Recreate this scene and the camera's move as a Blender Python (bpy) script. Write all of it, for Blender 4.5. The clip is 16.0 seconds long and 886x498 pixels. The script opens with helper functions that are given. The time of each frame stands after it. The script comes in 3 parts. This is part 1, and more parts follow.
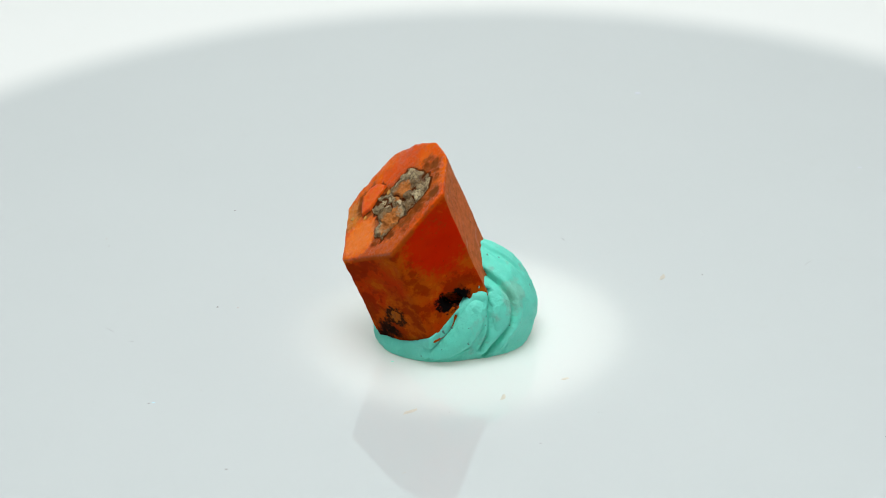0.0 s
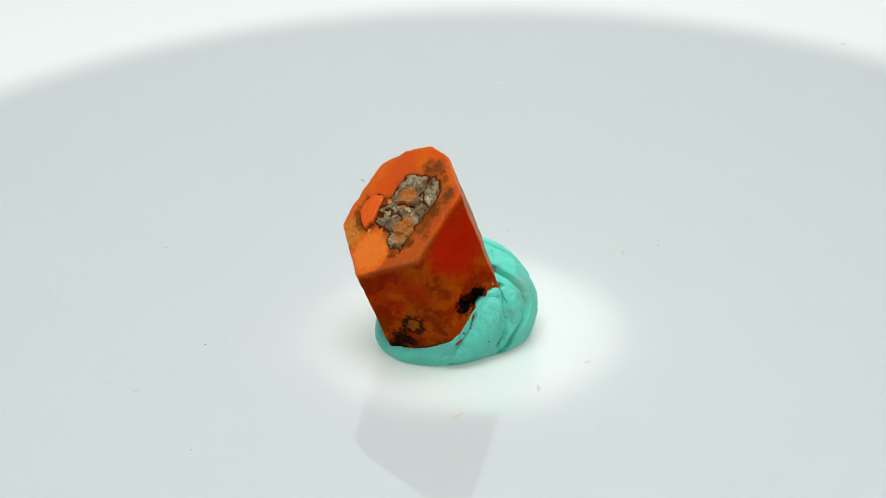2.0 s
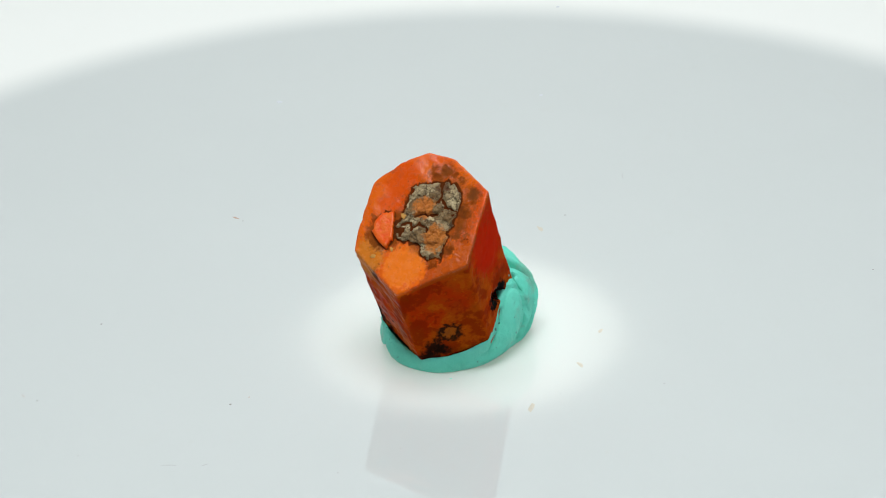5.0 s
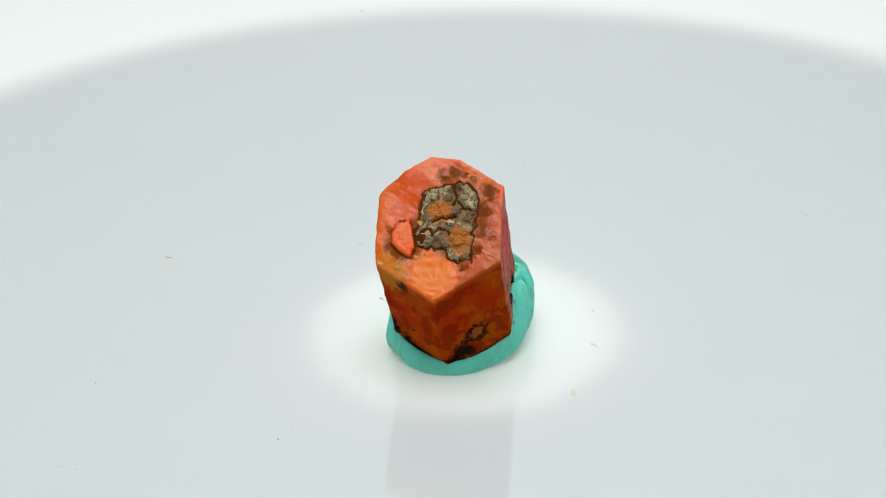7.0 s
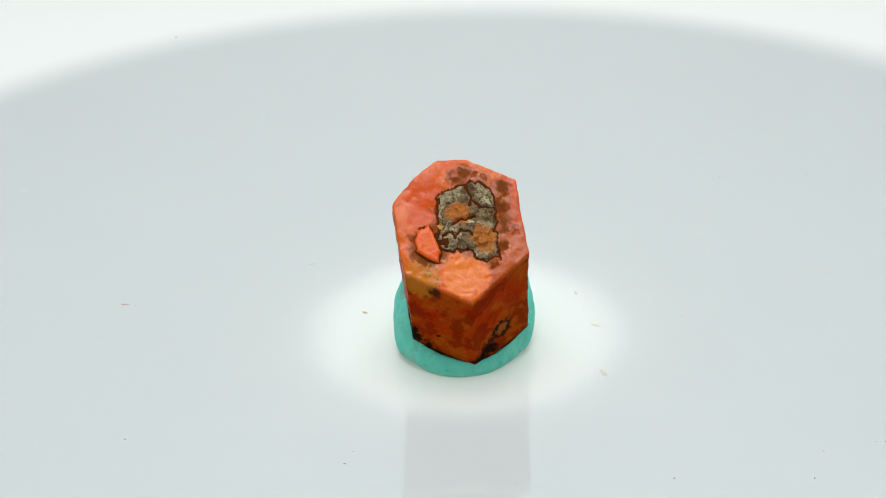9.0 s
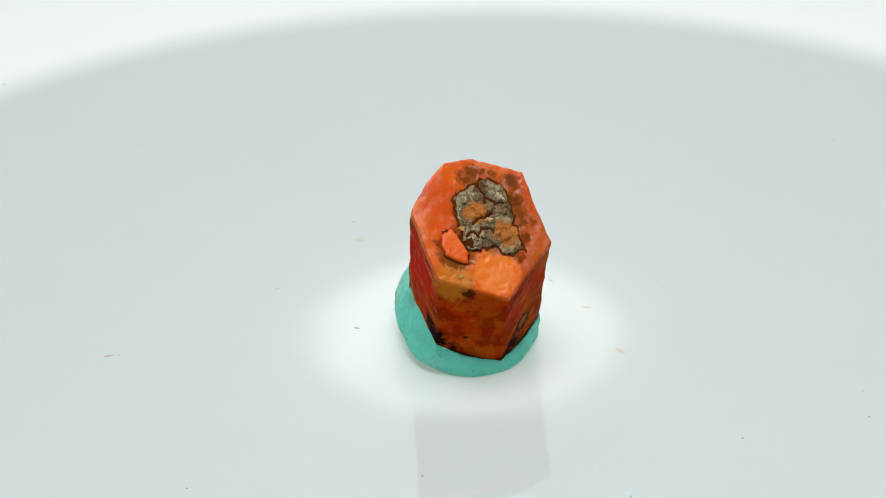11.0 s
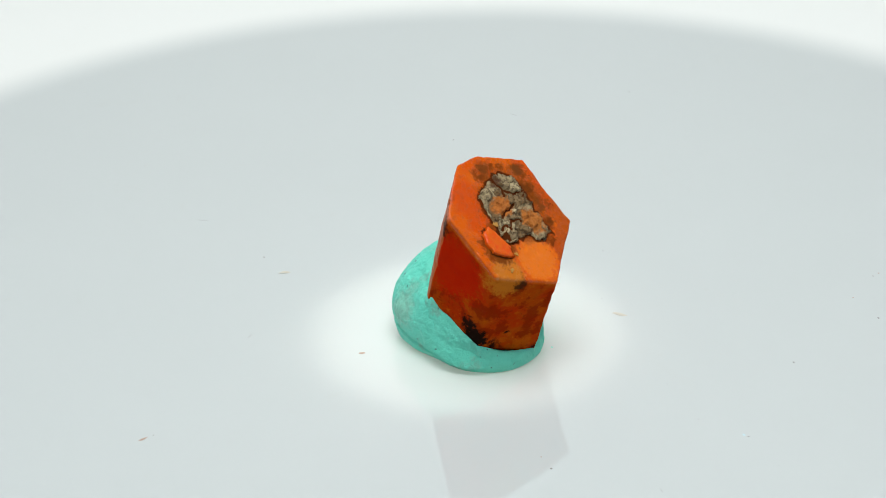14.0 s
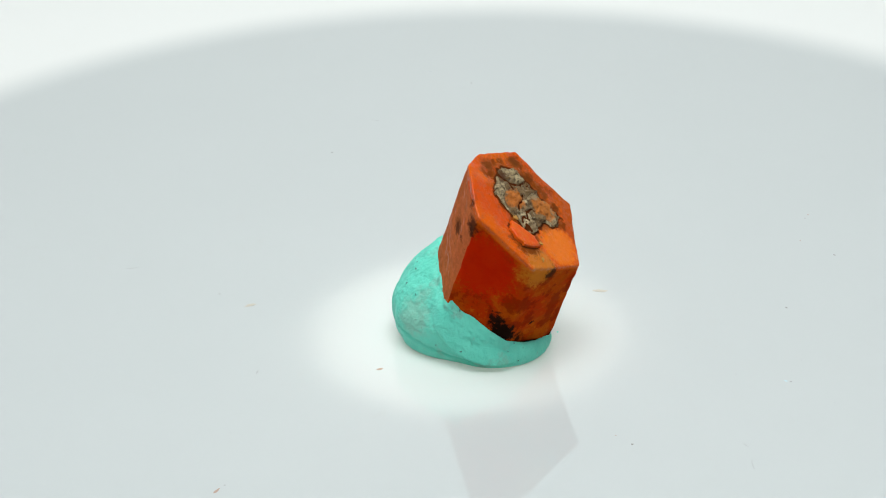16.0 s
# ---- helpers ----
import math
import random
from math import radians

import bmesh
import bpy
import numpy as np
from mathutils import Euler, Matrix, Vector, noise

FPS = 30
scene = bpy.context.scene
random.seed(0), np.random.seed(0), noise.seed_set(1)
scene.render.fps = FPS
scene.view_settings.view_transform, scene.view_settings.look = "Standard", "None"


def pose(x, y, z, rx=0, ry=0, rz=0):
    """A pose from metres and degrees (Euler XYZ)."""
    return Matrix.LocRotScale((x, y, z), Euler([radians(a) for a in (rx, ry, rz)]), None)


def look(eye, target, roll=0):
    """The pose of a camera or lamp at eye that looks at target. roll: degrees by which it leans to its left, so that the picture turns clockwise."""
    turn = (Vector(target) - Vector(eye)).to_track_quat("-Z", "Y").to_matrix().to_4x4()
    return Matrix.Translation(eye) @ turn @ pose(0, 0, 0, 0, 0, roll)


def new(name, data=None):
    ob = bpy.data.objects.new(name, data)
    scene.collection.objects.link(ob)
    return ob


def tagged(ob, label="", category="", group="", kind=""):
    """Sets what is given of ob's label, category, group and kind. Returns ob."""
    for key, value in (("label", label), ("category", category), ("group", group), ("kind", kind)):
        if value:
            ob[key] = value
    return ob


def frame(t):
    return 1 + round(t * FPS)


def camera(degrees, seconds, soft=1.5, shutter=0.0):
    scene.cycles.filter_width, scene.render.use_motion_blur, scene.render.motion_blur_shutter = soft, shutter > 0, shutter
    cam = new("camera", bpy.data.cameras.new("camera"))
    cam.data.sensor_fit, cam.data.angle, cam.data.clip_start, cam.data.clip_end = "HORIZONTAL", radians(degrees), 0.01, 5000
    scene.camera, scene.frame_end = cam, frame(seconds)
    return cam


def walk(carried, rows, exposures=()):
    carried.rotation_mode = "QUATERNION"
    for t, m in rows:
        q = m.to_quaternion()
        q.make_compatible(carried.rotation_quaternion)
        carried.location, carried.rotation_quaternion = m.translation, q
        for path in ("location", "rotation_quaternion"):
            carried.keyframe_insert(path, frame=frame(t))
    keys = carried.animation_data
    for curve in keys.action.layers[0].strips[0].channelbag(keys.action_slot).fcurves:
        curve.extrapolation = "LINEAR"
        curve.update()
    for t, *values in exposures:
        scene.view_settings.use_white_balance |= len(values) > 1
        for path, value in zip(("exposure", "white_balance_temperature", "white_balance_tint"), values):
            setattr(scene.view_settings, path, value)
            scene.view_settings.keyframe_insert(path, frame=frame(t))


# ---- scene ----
MM = 0.001

# ---- camera: stands still on its stand ----
cam = camera(21.27, 16.0, soft=1.0)
CAM_POSE = look((0.0, -0.23255, 0.13718), (-0.00242, 0.00463, 0.0082), -1.52)
walk(cam, [(0.0, CAM_POSE), (16.0, CAM_POSE)], exposures=[(0.0, 0.0), (16.0, 0.0)])

# ---- light: a ceiling panel within added unseen walls, and a small round lamp under the turntable's opal top ----
world = bpy.data.worlds.new("world")
scene.world = world
world.use_nodes = True
world.node_tree.nodes["Background"].inputs["Color"].default_value = (1, 1, 1, 1)
world.node_tree.nodes["Background"].inputs["Strength"].default_value = 0.05

PANEL_PLACE, PANEL_SIZE = (0.0, -0.07, 0.455), (0.34, 0.34)
panel_data = bpy.data.lights.new("panel_light", "AREA")
panel_data.shape, panel_data.size, panel_data.size_y = "RECTANGLE", *PANEL_SIZE
panel_data.energy, panel_data.color = 2.76, (0.96, 1.0, 0.99)
panel_light = new("panel_light", panel_data)
panel_light.matrix_world = look(PANEL_PLACE, (0, -0.07, 0))

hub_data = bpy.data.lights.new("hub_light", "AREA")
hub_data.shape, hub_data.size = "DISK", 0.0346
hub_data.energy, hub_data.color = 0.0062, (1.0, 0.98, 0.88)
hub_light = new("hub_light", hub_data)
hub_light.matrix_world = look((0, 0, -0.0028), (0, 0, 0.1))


# ---- materials ----
class Nodes:
    """Short hand for building node materials."""

    def __init__(self, name):
        self.mat = bpy.data.materials.new(name)
        self.mat.use_nodes = True
        self.tree = self.mat.node_tree
        self.bsdf = self.tree.nodes["Principled BSDF"]
        coord = self.add("ShaderNodeTexCoord")
        scale = self.add("ShaderNodeVectorMath", operation="SCALE")
        self.link(coord.outputs["Object"], scale.inputs[0])
        scale.inputs["Scale"].default_value = 1000.0
        self.mm = scale.outputs[0]          # object coordinates in millimetres

    def add(self, kind, operation="", feature="", noise_type="", interpolation_type="", data_type=""):
        node = self.tree.nodes.new(kind)
        if operation:
            node.operation = operation
        if feature:
            node.feature = feature
        if noise_type:
            node.noise_type = noise_type
        if interpolation_type:
            node.interpolation_type = interpolation_type
        if data_type:
            node.data_type = data_type
        return node

    def link(self, a, b):
        self.tree.links.new(a, b)

    def noise(self, scale, detail=4.0, rough=0.55, warp=0.0, kind="FBM"):
        n = self.add("ShaderNodeTexNoise", noise_type=kind)
        self.link(self.mm, n.inputs["Vector"])
        n.inputs["Scale"].default_value = scale
        n.inputs["Detail"].default_value = detail
        n.inputs["Roughness"].default_value = rough
        n.inputs["Distortion"].default_value = warp
        return n

    def attribute(self, name):
        a = self.add("ShaderNodeAttribute")
        a.attribute_name = name
        return a.outputs["Fac"]

    def ramp(self, value, low, high, to_low=0.0, to_high=1.0, smooth=True):
        m = self.add("ShaderNodeMapRange", interpolation_type="SMOOTHSTEP" if smooth else "LINEAR")
        self.link(value, m.inputs["Value"])
        for key, v in (("From Min", low), ("From Max", high), ("To Min", to_low), ("To Max", to_high)):
            m.inputs[key].default_value = v
        return m.outputs["Result"]

    def math(self, op, a, b):
        m = self.add("ShaderNodeMath", operation=op)
        for i, v in enumerate((a, b)):
            if isinstance(v, (int, float)):
                m.inputs[i].default_value = v
            else:
                self.link(v, m.inputs[i])
        return m.outputs[0]

    def mix(self, factor, a, b):
        m = self.add("ShaderNodeMix", data_type="RGBA")
        for socket, v in ((m.inputs["Factor"], factor), (m.inputs["A"], a), (m.inputs["B"], b)):
            if isinstance(v, (int, float)):
                socket.default_value = v
            elif isinstance(v, tuple):
                socket.default_value = (*v, 1.0)
            else:
                self.link(v, socket)
        return m.outputs["Result"]

    def bump(self, height, distance, strength=1.0, below=None):
        b = self.add("ShaderNodeBump")
        self.link(height, b.inputs["Height"])
        b.inputs["Distance"].default_value = distance
        b.inputs["Strength"].default_value = strength
        if below is not None:
            self.link(below, b.inputs["Normal"])
        return b.outputs["Normal"]

    def done(self, color=None, rough=None, normal=None, **values):
        for key, v in (("Base Color", color), ("Roughness", rough), ("Normal", normal)):
            if v is None:
                continue
            if isinstance(v, tuple):
                self.bsdf.inputs[key].default_value = (*v, 1.0)
            elif isinstance(v, float):
                self.bsdf.inputs[key].default_value = v
            else:
                self.link(v, self.bsdf.inputs[key])
        for key, v in values.items():
            self.bsdf.inputs[key.replace("_", " ")].default_value = v
        return self.mat


def spotted(n, color, spots, warped, grain):
    """Lays spots (stains, and light or shade put into the colour) of given place (mm), radius, colour and strength over
    a colour.
    """
    for place, radius, tint, strength, soft in spots:
        far = n.add("ShaderNodeVectorMath", operation="DISTANCE")
        n.link(warped, far.inputs[0])
        far.inputs[1].default_value = place
        edge = n.math("ADD", far.outputs["Value"], n.math("MULTIPLY", n.math("SUBTRACT", grain, 0.5), 0.5 + radius * 1.3))
        mask = n.ramp(edge, radius * (1 + soft), radius * (1 - soft), 0.0, strength)
        color = n.mix(mask, color, tint)
    return color


def warp_of(n, scale, amount):
    w = n.noise(scale, 3.0)
    sub = n.add("ShaderNodeVectorMath", operation="SUBTRACT")
    n.link(w.outputs["Color"], sub.inputs[0])
    sub.inputs[1].default_value = (0.5, 0.5, 0.5)
    mul = n.add("ShaderNodeVectorMath", operation="SCALE")
    n.link(sub.outputs[0], mul.inputs[0])
    mul.inputs["Scale"].default_value = amount
    plus = n.add("ShaderNodeVectorMath", operation="ADD")
    n.link(n.mm, plus.inputs[0])
    n.link(mul.outputs[0], plus.inputs[1])
    return plus.outputs[0]


DARK, BROWN, DEEP_RED = (0.012, 0.005, 0.003), (0.13, 0.040, 0.011), (0.55, 0.013, 0.0003)
AMBER = (0.55, 0.165, 0.013)

CRYSTAL_SPOTS = [
    # one side painted a brighter orange, as if catching more light
    ((-2.4, 4.8, 13.5), 3.6, (0.56, 0.085, 0.004), 0.85, 0.30),
    ((-3.0, -6.8, 15.6), 3.9, DEEP_RED, 0.92, 0.30),
    ((-7.6, 6.0, 13.6), 4.2, DEEP_RED, 0.90, 0.30),
    ((-12.0, 1.9, 13.4), 2.2, AMBER, 0.9, 0.25),
    ((-5.6, -2.6, 18.0), 4.3, (0.23, 0.052, 0.006), 0.80, 0.26),
    ((-12.7, 0.4, 12.2), 0.75, DARK, 0.85, 0.40),
    ((-10.45, 0.8, 5.1), 0.34, DARK, 0.95, 0.30),
    # mostly crevice shade painted along the foot, where crystal meets putty
    ((-9.4, 4.2, 5.0), 1.25, DARK, 1.0, 0.3),
    ((-10.0, 2.2, 3.4), 0.9, DARK, 0.95, 0.45),
    ((-8.9, -4.3, 3.3), 1.1, DARK, 0.96, 0.4),
    ((-8.3, -4.9, 3.0), 0.8, DARK, 0.95, 0.4),
    ((-8.4, -3.6, 2.0), 1.0, DARK, 0.9, 0.45),
    ((-8.3, -5.0, 6.0), 0.55, BROWN, 0.9, 0.5),
    ((-10.3, -2.8, 1.8), 0.6, DARK, 0.9, 0.5),
    ((-9.3, -3.6, 2.2), 0.7, DARK, 0.95, 0.5),
    ((-7.4, -5.0, 2.7), 0.6, DARK, 0.8, 0.5),
    ((-8.6, -4.9, 4.6), 0.5, DARK, 0.9, 0.5),
    ((-7.6, -5.65, 5.5), 1.35, (0.022, 0.008, 0.003), 0.97, 0.25),
    ((-7.6, -5.65, 5.5), 0.72, (0.36, 0.085, 0.008), 0.95, 0.25),
    ((-11.2, -2.6, 13.8), 2.4, (0.74, 0.165, 0.012), 0.85, 0.12),
    ((-6.2, -6.0, 17.0), 0.9, BROWN, 0.7, 0.5),
    ((-4.8, -5.2, 18.8), 0.8, (0.10, 0.028, 0.007), 0.8, 0.5),
    ((-8.1, -6.0, 15.7), 0.7, (0.10, 0.028, 0.007), 0.75, 0.5),
    ((-3.6, 0.6, 21.4), 0.7, (0.10, 0.028, 0.007), 0.7, 0.5),
    ((-11.2, 1.4, 15.2), 0.9, (0.12, 0.035, 0.007), 0.8, 0.5),
    ((-9.2, -2.6, 15.4), 0.9, BROWN, 0.6, 0.5),
    ((-6.25, -7.3, 17.0), 0.30, DARK, 0.9, 0.3),
    ((-2.97, -5.15, 20.4), 0.8, BROWN, 0.85, 0.5),
    ((-2.9, -0.8, 21.6), 0.9, BROWN, 0.7, 0.6),
    ((-6.4, 6.2, 17.8), 0.6, DARK, 0.85, 0.4),
    ((-7.6, 5.9, 11.5), 0.35, DARK, 0.7, 0.4),
    ((-8.7, 5.6, 10.3), 0.6, (0.18, 0.008, 0.002), 0.8, 0.3),
    ((-3.1, 4.4, 16.7), 1.0, BROWN, 0.7, 0.5),
    ((-3.0, 4.6, 16.2), 0.8, (0.10, 0.024, 0.006), 0.85, 0.35),
    ((-6.5, 6.2, 18.4), 0.95, (0.05, 0.012, 0.005), 0.9, 0.35),
    ((-5.9, 5.0, 20.3), 0.55, (0.08, 0.016, 0.004), 0.85, 0.4),
    ((-4.6, 5.2, 16.0), 0.5, (0.08, 0.02, 0.006), 0.85, 0.35),
    # the cavity's deep shade, painted black over its dent
    ((-2.2, -6.7, 7.7), 1.25, (0.004, 0.003, 0.003), 1.0, 0.2),
    ((-0.8, -6.2, 8.1), 1.3, (0.004, 0.003, 0.003), 1.0, 0.2),
    # more painted shade along the crevice at the foot
    ((-8.6, 5.0, 6.4), 1.1, DARK, 0.97, 0.3),
    ((-9.0, 4.6, 4.6), 1.5, DARK, 1.0, 0.2),
    ((-9.9, 3.2, 4.0), 0.8, DARK, 0.95, 0.4),
    ((-10.3, 1.4, 3.0), 0.75, DARK, 0.95, 0.45),
    ((-10.5, -0.4, 2.3), 0.65, DARK, 0.92, 0.5),
    ((-10.5, -1.8, 1.9), 0.6, DARK, 0.92, 0.5),
    ((-10.0, 1.5, 16.0), 2.2, (0.17, 0.040, 0.006), 0.85, 0.2),
    ((-7.0, -6.0, 9.5), 1.6, (0.36, 0.02, 0.003), 0.5, 0.5),
]


def crystal_material():
    n = Nodes("orange_crystal")
    broad, fine, specks = n.noise(0.24, 4.0), n.noise(1.3, 6.0, 0.65, 0.15), n.noise(3.2, 3.0)
    color = n.mix(n.ramp(broad.outputs["Fac"], 0.38, 0.62), (0.45, 0.030, 0.0005), (0.42, 0.064, 0.0016))
    color = n.mix(n.ramp(fine.outputs["Fac"], 0.52, 0.72, 0.0, 0.55), color, (0.30, 0.050, 0.004))
    color = n.mix(n.ramp(fine.outputs["Fac"], 0.44, 0.28, 0.0, 0.6), color, (0.55, 0.115, 0.007))
    patch = n.noise(0.42, 5.0, 0.62)
    color = n.mix(n.ramp(patch.outputs["Fac"], 0.50, 0.58, 0.0, 0.68), color, (0.20, 0.012, 0.0004))
    color = n.mix(n.ramp(patch.outputs["Fac"], 0.43, 0.40, 0.0, 0.5), color, (0.50, 0.092, 0.0030))
    # the end face is coloured a brighter orange than the sides
    depth = n.add("ShaderNodeVectorMath", operation="DOT_PRODUCT")
    n.link(n.mm, depth.inputs[0])
    depth.inputs[1].default_value = (-0.6508, -0.1854, 0.7363)
    end_tone = n.ramp(n.math("ADD", depth.outputs["Value"], n.math("MULTIPLY", n.math("SUBTRACT", fine.outputs["Fac"], 0.5), 0.6)), 17.5, 17.85)
    top = n.mix(n.ramp(broad.outputs["Fac"], 0.40, 0.60), (0.61, 0.070, 0.0012), (0.63, 0.105, 0.0025))
    top = n.mix(n.ramp(fine.outputs["Fac"], 0.50, 0.68, 0.0, 0.7), top, (0.40, 0.055, 0.006))
    warped, ragged = warp_of(n, 1.6, 1.5), n.noise(2.2, 5.0, 0.7).outputs["Fac"]
    color = spotted(n, color, CRYSTAL_SPOTS[:3], warped, ragged)   # zones of the sides, under the end face's tone
    # pinkish tint painted on four sides in place of their grazing sheen
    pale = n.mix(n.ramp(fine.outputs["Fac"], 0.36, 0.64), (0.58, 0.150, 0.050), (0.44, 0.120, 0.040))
    color = n.mix(n.math("MULTIPLY", n.attribute("sheen_flank"), 0.9), color, pale)
    color = n.mix(end_tone, color, top)
    color = n.mix(n.math("MULTIPLY", n.attribute("lobe"), 0.85), color, n.mix(n.ramp(fine.outputs["Fac"], 0.4, 0.62), (0.72, 0.135, 0.004), (0.62, 0.088, 0.0025)))
    color = n.mix(n.math("MULTIPLY", n.attribute("dull"), n.ramp(ragged, 0.3, 0.6, 0.95, 0.60)), color, (0.36, 0.058, 0.004))
    speckled = n.ramp(n.math("ADD", n.attribute("ground"), n.math("MULTIPLY", n.math("SUBTRACT", ragged, 0.5), 2.2)), 0.42, 0.62, 0.0, 0.85)
    color = n.mix(speckled, color, n.mix(n.ramp(fine.outputs["Fac"], 0.38, 0.6), (0.12, 0.026, 0.005), (0.25, 0.052, 0.005)))
    color = spotted(n, color, CRYSTAL_SPOTS[3:], warped, ragged)
    broken = n.ramp(n.math("ADD", n.attribute("rim"), n.math("SUBTRACT", ragged, 0.55)), 0.35, 0.75, 0.0, 0.92)
    color = n.mix(broken, color, (0.055, 0.015, 0.004))
    color = n.mix(n.ramp(specks.outputs["Fac"], 0.66, 0.74, 0.0, 0.6), color, (0.10, 0.02, 0.006))
    terrace = n.noise(0.55, 2.0, 0.4, 0.8)
    snapped = n.math("SNAP", terrace.outputs["Fac"], 0.09)
    steps = n.bump(snapped, 0.0003, 0.3)
    normal = n.bump(fine.outputs["Fac"], 0.00009, 0.6, steps)
    rough = n.math("ADD", n.ramp(fine.outputs["Fac"], 0.3, 0.7, 0.20, 0.34), n.ramp(end_tone, 0.0, 1.0, 0.22, 0.0))
    grey = n.add("ShaderNodeRGBToBW")
    n.link(color, grey.inputs[0])
    gloss = n.math("MULTIPLY", n.ramp(depth.outputs["Value"], 17.82, 18.02), n.ramp(grey.outputs[0], 0.07, 0.12))   # stains and painted shade stay matt
    edge_on = n.add("ShaderNodeLayerWeight")
    sheen = n.math("MULTIPLY", n.ramp(edge_on.outputs["Facing"], 0.72, 0.93, 0.0, 0.22), n.ramp(grey.outputs[0], 0.02, 0.07))
    n.link(n.math("MAXIMUM", n.ramp(gloss, 0.0, 1.0, 0.006, 0.25, False), sheen), n.bsdf.inputs["Specular IOR Level"])
    return n.done(color, rough, normal, IOR=1.52, Subsurface_Weight=0.04, Subsurface_Scale=0.0012,
                  Subsurface_Radius=(1.0, 0.25, 0.06))


def plate_material():
    n = Nodes("bright_orange_plate")
    fine = n.noise(1.6, 5.0, 0.6, 0.4)
    color = n.mix(n.ramp(fine.outputs["Fac"], 0.35, 0.65), (0.70, 0.070, 0.002), (0.68, 0.115, 0.004))
    color = n.mix(n.ramp(n.noise(2.4, 5.0, 0.7).outputs["Fac"], 0.58, 0.72, 0.0, 0.6), color, (0.30, 0.06, 0.01))
    return n.done(color, 0.34, n.bump(fine.outputs["Fac"], 0.0002, 0.6), IOR=1.52, Specular_IOR_Level=0.28)


def crust_material():
    n = Nodes("grey_crust")
    grain, fine = n.noise(1.5, 6.0, 0.7, 0.5), n.noise(5.0, 4.0, 0.7)
    blocks = n.add("ShaderNodeTexVoronoi")
    n.link(warp_of(n, 1.5, 0.7), blocks.inputs["Vector"])
    blocks.inputs["Scale"].default_value = 0.8
    tone = n.add("ShaderNodeSeparateColor")
    n.link(blocks.outputs["Color"], tone.inputs[0])
    color = n.mix(n.ramp(tone.outputs[0], 0.0, 1.0), (0.24, 0.135, 0.048), (0.68, 0.54, 0.31))
    color = n.mix(n.ramp(grain.outputs["Fac"], 0.50, 0.38, 0.0, 0.7), color, (0.16, 0.09, 0.035))
    color = n.mix(n.ramp(fine.outputs["Fac"], 0.58, 0.70, 0.0, 0.5), color, (0.72, 0.66, 0.52))
    pits = n.noise(2.6, 4.0, 0.7)
    color = n.mix(n.ramp(pits.outputs["Fac"], 0.54, 0.62, 0.0, 0.8), color, (0.075, 0.036, 0.012))
    cracks = n.add("ShaderNodeTexVoronoi", feature="DISTANCE_TO_EDGE")
    n.link(warp_of(n, 1.5, 0.7), cracks.inputs["Vector"])
    cracks.inputs["Scale"].default_value = 0.8
    color = n.mix(n.ramp(cracks.outputs["Distance"], 0.05, 0.0, 0.0, 0.75), color, (0.08, 0.045, 0.02))
    islands = [((-6.4, -1.0, 18.5), 1.3, (0.66, 0.19, 0.02), 0.95, 0.2), ((-7.8, -4.1, 16.4), 1.5, (0.66, 0.20, 0.022), 0.95, 0.25),
               ((-6.6, -5.3, 15.0), 0.7, (0.20, 0.10, 0.03), 0.9, 0.4), ((-4.0, -1.6, 20.4), 0.7, BROWN, 0.8, 0.4)]
    color = spotted(n, color, islands, warp_of(n, 1.6, 1.2), grain.outputs["Fac"])
    return n.done(color, 0.85, n.bump(fine.outputs["Fac"], 0.0003, 1.0, n.bump(grain.outputs["Fac"], 0.0005, 0.8)))


def putty_material():
    n = Nodes("turquoise_putty")
    broad, fine = n.noise(0.22, 4.0), n.noise(1.3, 5.0, 0.6, 0.25)
    streak = n.add("ShaderNodeTexNoise", noise_type="RIDGED_MULTIFRACTAL")
    squash = n.add("ShaderNodeMapping")
    squash.inputs["Scale"].default_value = (0.9, 0.9, 0.22)
    squash.inputs["Rotation"].default_value = (0.5, 0.4, 0.0)
    n.link(n.mm, squash.inputs["Vector"])
    n.link(squash.outputs[0], streak.inputs["Vector"])
    streak.inputs["Scale"].default_value = 0.9
    streak.inputs["Detail"].default_value = 3.0
    color = n.mix(n.ramp(broad.outputs["Fac"], 0.35, 0.65), (0.125, 0.68, 0.53), (0.155, 0.76, 0.60))
    color = n.mix(n.ramp(n.noise(0.33, 5.0, 0.6).outputs["Fac"], 0.57, 0.68, 0.0, 0.55), color, (0.24, 0.47, 0.37))
    color = n.mix(n.ramp(n.noise(1.5, 1.0).outputs["Fac"], 0.72, 0.77, 0.0, 0.8), color, (0.06, 0.13, 0.10))
    color = spotted(n, color, [((5.2, -4.2, 7.2), 1.5, (0.25, 0.50, 0.38), 0.55, 0.3), ((5.5, -1.5, 10.4), 0.8, (0.25, 0.50, 0.38), 0.5, 0.3),
                               ((0.9, 8.1, 5.0), 2.2, (0.33, 0.55, 0.44), 0.5, 0.4), ((0.5, 7.4, 8.0), 1.4, (0.33, 0.55, 0.44), 0.4, 0.4)],
                    warp_of(n, 0.8, 1.4), fine.outputs["Fac"])
    first = n.bump(streak.outputs["Fac"], 0.0003, 0.8)
    return n.done(color, 0.55, n.bump(fine.outputs["Fac"], 0.0004, 0.8, first), IOR=1.45,
                  Subsurface_Weight=0.15, Subsurface_Scale=0.0008, Subsurface_Radius=(0.4, 1.0, 0.9))


